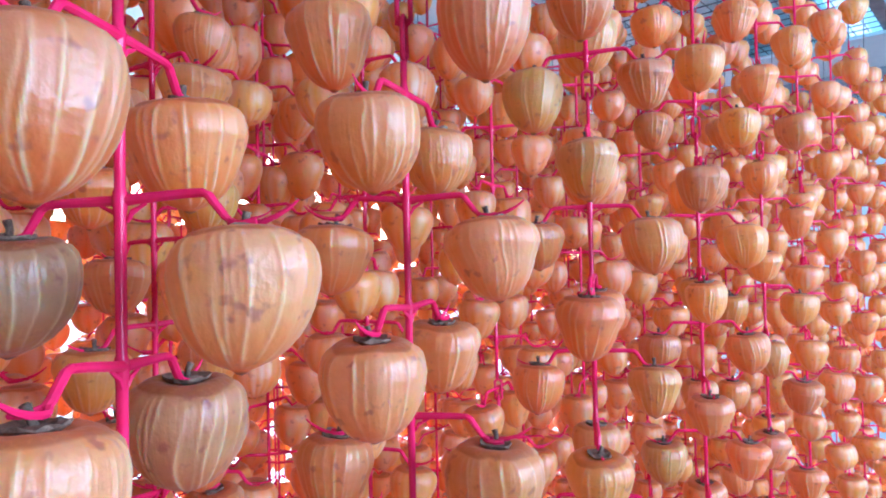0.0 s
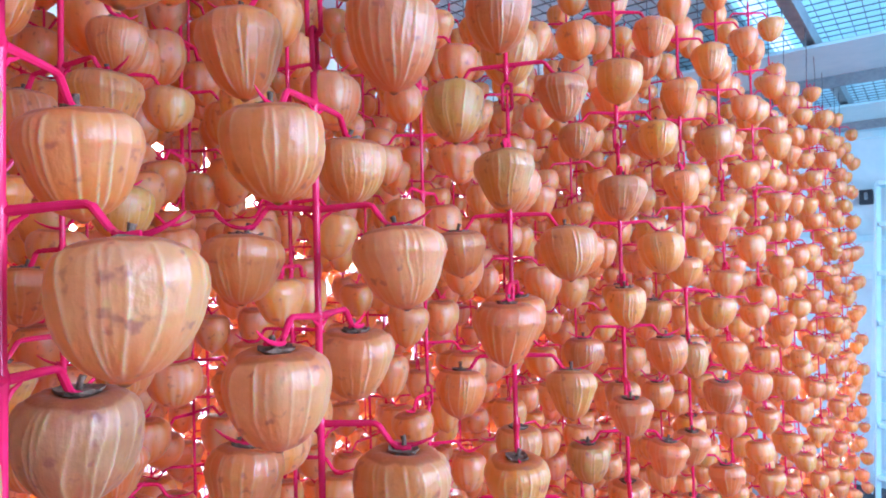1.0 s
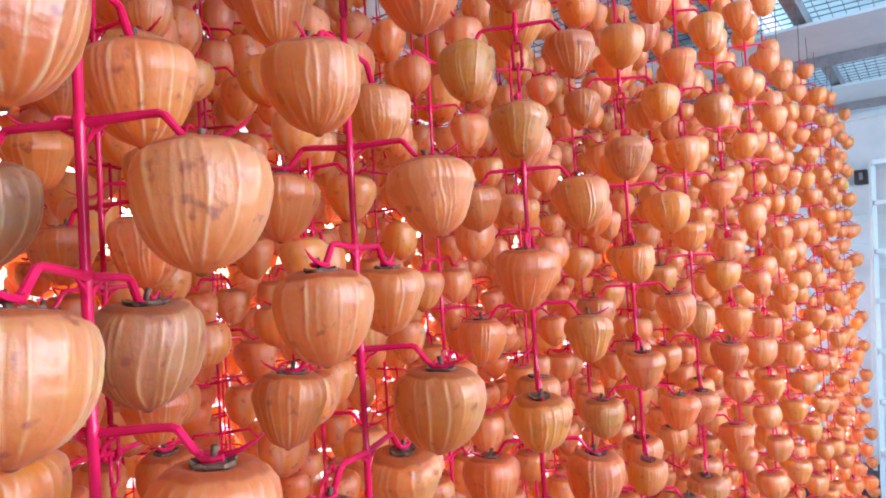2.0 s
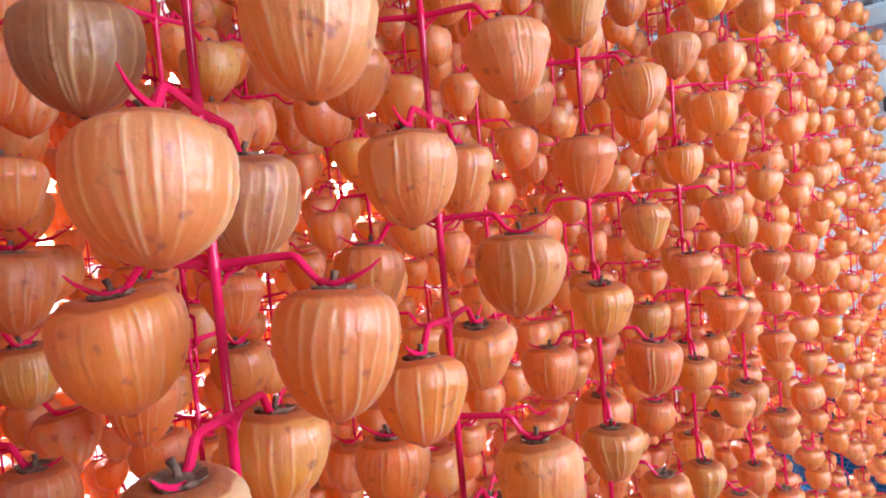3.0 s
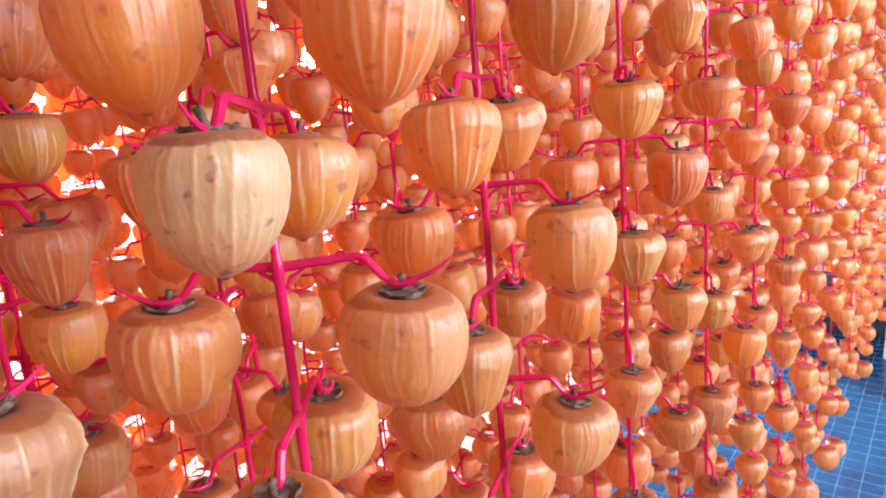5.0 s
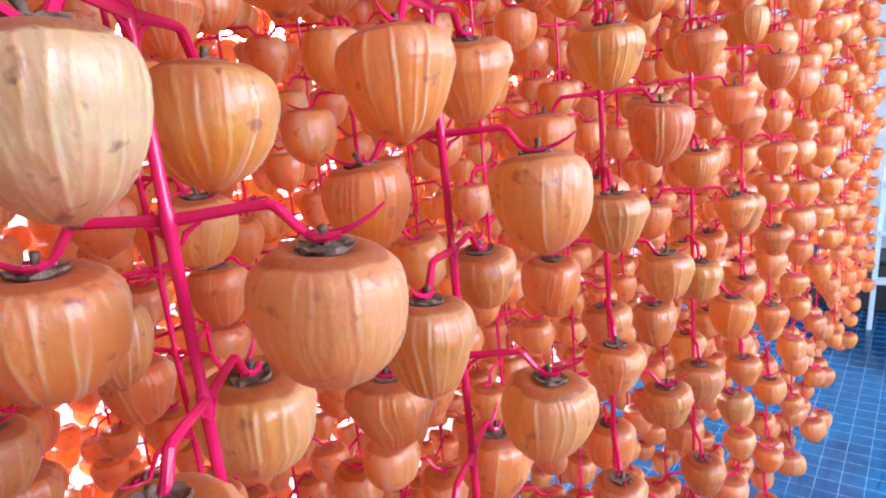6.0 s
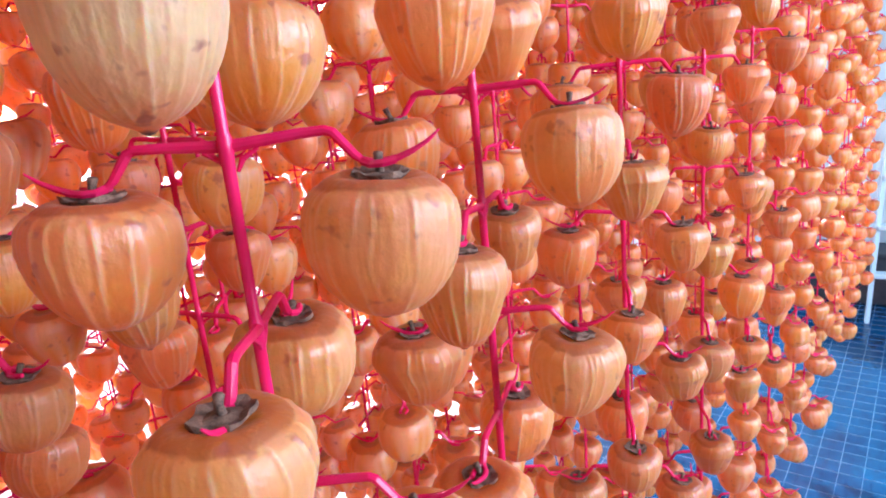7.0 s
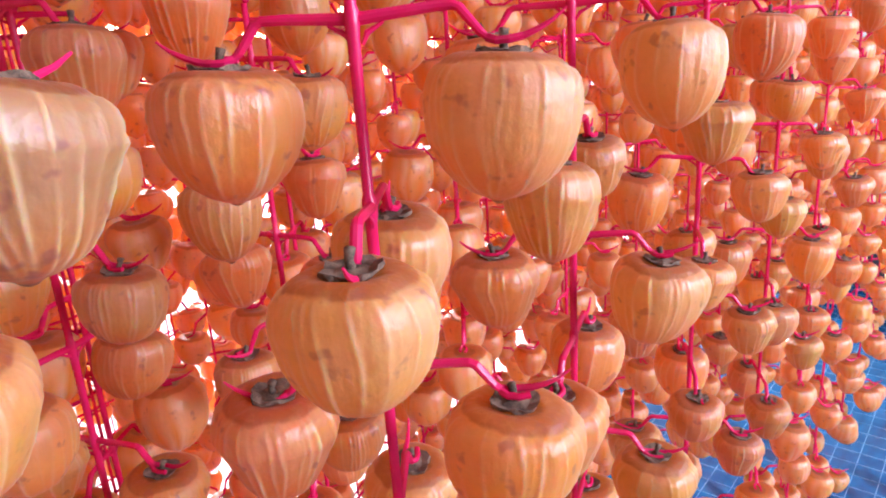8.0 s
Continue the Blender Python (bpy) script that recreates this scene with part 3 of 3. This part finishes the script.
for row, (u0, u1) in enumerate([(-0.95, 3.7), (-0.95, 3.6), (-0.95, 3.5), (-0.95, 3.3), (-0.95, 3.1), (-0.95, 2.9)]):
    gap = 0.185 if row == 0 else 0.175
    for k in range(math.ceil(u0 / gap), int(u1 / gap) + 1):
        d = gap * k + (max(0, k) * 0.075 if row == 0 else 0.1 * (row % 2) + mats.uniform(-0.035, 0.035))
        if d > u1:
            break
        p = Vector((-0.250, 0.627, 0)) + U * d + N * (BACK * row + mats.uniform(-0.03, 0.03) * (row > 0))
        near = row == 0 and -3 < k < 3
        strand("r", p.x, p.y, 1.68 + mats.uniform(-0.04, 0.04), near, row == 0 and k in (-1, 0), mats.uniform(-25, 25), mats.uniform(60, 110), 1.42, 1 if row == 0 else 2, row > 0)
for d, n in ((0.107, 0.125), (-0.14, 0.11)):
    p = Vector((-0.250, 0.627, 0)) + U * d + N * n
    strand("r", p.x, p.y, 1.70, True, False, 20, 100, 1.42, 1)
for x, y in ((-0.372, 1.14), (-0.31, 0.93)):
    strand("r", x, y, 1.715, True, False, 10, 95, 1.42, 1, short=1.69)
rest = new("persimmons", mesh_of("persimmons", np.concatenate(stuff_pts), np.concatenate(stuff_faces), FLESH, np.concatenate(stuff_ridge), np.concatenate(stuff_height), np.concatenate(stuff_strip)))
tagged(rest, "hundreds of peeled orange persimmons hanging in dense rows", "persimmons", kind="stuff")

# ---- shed: roof, ceiling mesh, beams, walls ----
def rack_box(name, lo, hi, mat, label, category, kind="structure", bevel=0.0):
    return tagged(part(name, box(bmesh.new(), lo, hi, RACK, bevel), mat), label, category, kind=kind)


bm = bmesh.new()
for k in range(int(7.6 / 0.075)):
    u = -2.2 + 0.075 * k
    box(bm, (u - 0.002, FRONT_N - 0.7, CEIL + 0.016), (u + 0.002, FRONT_N + 1.7, CEIL + 0.020), RACK)
for k in range(int(2.4 / 0.05)):
    n = FRONT_N - 0.7 + 0.05 * k
    box(bm, (-2.2, n - 0.0015, CEIL + 0.020), (5.35, n + 0.0015, CEIL + 0.023), RACK)
tagged(part("ceiling", bm, WIRE), "welded wire mesh ceiling that carries the strings", "mesh", kind="structure")
for u in (0.4, 3.14, 4.45):
    rack_box("ceiling_panel", (u, FRONT_N - 0.7, CEIL - 0.075), (u + 0.529, FRONT_N + 1.7, CEIL - 0.063), PANEL, "pale blue painted panel across the ceiling", "panel")
    bm = bmesh.new()
    box(bm, (u + 0.53, FRONT_N - 0.7, CEIL - 0.13), (u + 0.536, FRONT_N + 1.7, CEIL - 0.063), RACK)
    box(bm, (u + 0.536, FRONT_N - 0.7, CEIL - 0.069), (u + 0.57, FRONT_N + 1.7, CEIL - 0.063), RACK)
    tagged(part("cross_beam", bm, STEEL), "grey galvanised steel angle across the ceiling", "beam", kind="structure")
for n in (-0.6, -0.03, 1.3):
    bm = bmesh.new()
    box(bm, (-2.2, FRONT_N + n, CEIL - 0.06), (5.35, FRONT_N + n + 0.006, CEIL + 0.005), RACK)
    box(bm, (-2.2, FRONT_N + n + 0.006, CEIL - 0.05), (5.35, FRONT_N + n + 0.05, CEIL - 0.044), RACK)
    tagged(part("long_beam", bm, STEEL), "grey galvanised steel angle along the rack", "beam", kind="structure")
rack_box("wall_end", (5.40, FRONT_N - 2.598, FLOOR), (5.55, FRONT_N + 2.0, 2.89), WALL, "pale blue end wall of the drying shed", "wall")
# unseen wall and passage roof, added to keep light off from behind and above
rack_box("blocker_near", (-2.4, FRONT_N - 2.598, FLOOR), (-2.25, FRONT_N + 2.0, 2.89), SURROUND, "unseen dark wall added to block light from the near end", "wall")
rack_box("blocker_top", (-2.4, FRONT_N - 2.75, 2.90), (5.55, FRONT_N - 0.75, 2.96), SURROUND, "unseen dark roof added over the passage to cut top light", "roof")
bm = bmesh.new()
eave = [(0.25, CEIL + 0.13), (2.6, 2.36), (2.6, 2.40), (0.25, CEIL + 0.17)]
ends = [[bm.verts.new(RACK @ Vector((u, FRONT_N + n, z))) for n, z in eave] for u in (-2.4, 5.39)]
for k in range(4):
    bm.faces.new((ends[0][k], ends[0][(k + 1) % 4], ends[1][(k + 1) % 4], ends[1][k]))
bm.faces.new(ends[0][::-1])
bm.faces.new(ends[1])
tagged(part("roof_rear", bm, PANEL), "pale blue roof panels sloping down over the rear of the rack", "roof", kind="structure")
rack_box("roof_sheet", (-2.4, FRONT_N - 0.745, 2.90), (5.55, FRONT_N + 0.245, 2.915), SHEET, "translucent pale roof sheet above the ceiling mesh", "roof")
# unseen front wall, added to limit light to the opening that holds the area lamp
for lo, hi in (((-2.4, -2.75, FLOOR), (-0.5, -2.6, 2.89)), ((5.0, -2.75, FLOOR), (5.55, -2.6, 2.89)), ((-0.5, -2.75, FLOOR), (5.0, -2.6, 0.5)), ((-0.5, -2.75, 2.6), (5.0, -2.6, 2.89))):
    rack_box("blocker_front", (lo[0], FRONT_N + lo[1], lo[2]), (hi[0], FRONT_N + hi[1], hi[2]), SURROUND, "unseen dark wall added round the fill lamp's opening", "wall")
for z, h in ((1.72, 0.04), (1.46, 0.10), (0.52, 0.12), (2.42, 0.05)):
    rack_box("wall_rail", (5.36, FRONT_N - 1.5, z), (5.398, FRONT_N + 1.0, z + h), PANEL, "pale painted rail across the end wall", "rail", bevel=0.004)


def step_ladder():
    """A pale blue A-frame ladder standing before the end wall."""
    top = tagged(new("step_ladder"), "pale blue aluminium step ladder before the end wall", "ladder")
    top.matrix_world = RACK @ Matrix.Translation((5.0, FRONT_N - 0.275, FLOOR)) @ Euler((0, 0, radians(8))).to_matrix().to_4x4()
    for s in (-1, 1):
        for d in (-1, 1):
            bm = bmesh.new()
            tube(bm, [(d * 0.28, s * (0.27), 0.0), (d * 0.03, s * 0.16, 2.35)], 0.026, 4, 0.6)
            part("rail", bm, PANEL, top)
    for k in range(7):
        z = 0.3 + 0.3 * k
        f = z / 2.35
        w, x = 0.27 - 0.11 * f, 0.28 - 0.25 * f
        part("step", box(bmesh.new(), (-x - 0.04, -w, z), (-x + 0.04, w, z + 0.03), None, 0.004), PANEL, top)
    for k in range(3):
        z = 0.5 + 0.6 * k
        f = z / 2.35
        w, x = 0.27 - 0.11 * f, 0.28 - 0.25 * f
        part("brace", box(bmesh.new(), (x - 0.012, -w, z), (x + 0.012, w, z + 0.03), None, 0.003), PANEL, top)
    part("platform", box(bmesh.new(), (-0.10, -0.17, 2.35), (0.10, 0.17, 2.38), None, 0.005), PANEL, top)


step_ladder()
DARK = surface("dark_plastic", (0.02, 0.03, 0.04), (0.05, 0.06, 0.07), 20, 0.5)
crate = tagged(new("crate"), "dark plastic crate standing by the end wall", "crate")
crate.matrix_world = RACK @ Matrix.Translation((5.18, FRONT_N + 0.12, FLOOR))
part("body", box(bmesh.new(), (-0.15, -0.45, 0.012), (0.15, 0.45, 0.34), None, 0.01), DARK, crate)
part("rim", box(bmesh.new(), (-0.17, -0.47, 0.34), (0.17, 0.47, 0.37), None, 0.008), DARK, crate)
lamp = tagged(new("wall_box"), "small dark switch box fixed to the end wall", "switch box")
lamp.matrix_world = RACK @ Matrix.Translation((5.39, FRONT_N - 0.03, 2.02))
part("body", box(bmesh.new(), (-0.05, -0.04, -0.05), (0.008, 0.04, 0.05), None, 0.006), DARK, lamp)
part("lever", box(bmesh.new(), (-0.07, -0.01, -0.02), (-0.05, 0.01, 0.03), None, 0.003), STEEL, lamp)


def backdrop_building():
    """A low pale building added across the sunlit yard to dim the sky in the gaps."""
    house = tagged(new("building"), "low pale building added across the yard as a backdrop", "building")
    house.matrix_world = RACK @ Matrix.Translation((-7.0, FRONT_N + 17.0, FLOOR + 0.02))
    part("wall", box(bmesh.new(), (-9, 0, 0), (9, 4, 3.6)), WHITE, house)
    part("roof", box(bmesh.new(), (-9.4, -0.5, 3.6), (9.4, 4.4, 3.8)), STEEL, house)
    for k in range(6):
        win = part("window", box(bmesh.new(), (-7.6 + 2.9 * k, -0.03, 1.1), (-6.4 + 2.9 * k, 0.02, 2.3)), STEEL, house)
        part("pane", box(bmesh.new(), (-7.53 + 2.9 * k, -0.036, 1.17), (-6.47 + 2.9 * k, -0.031, 2.23)), DARK, win)


backdrop_building()
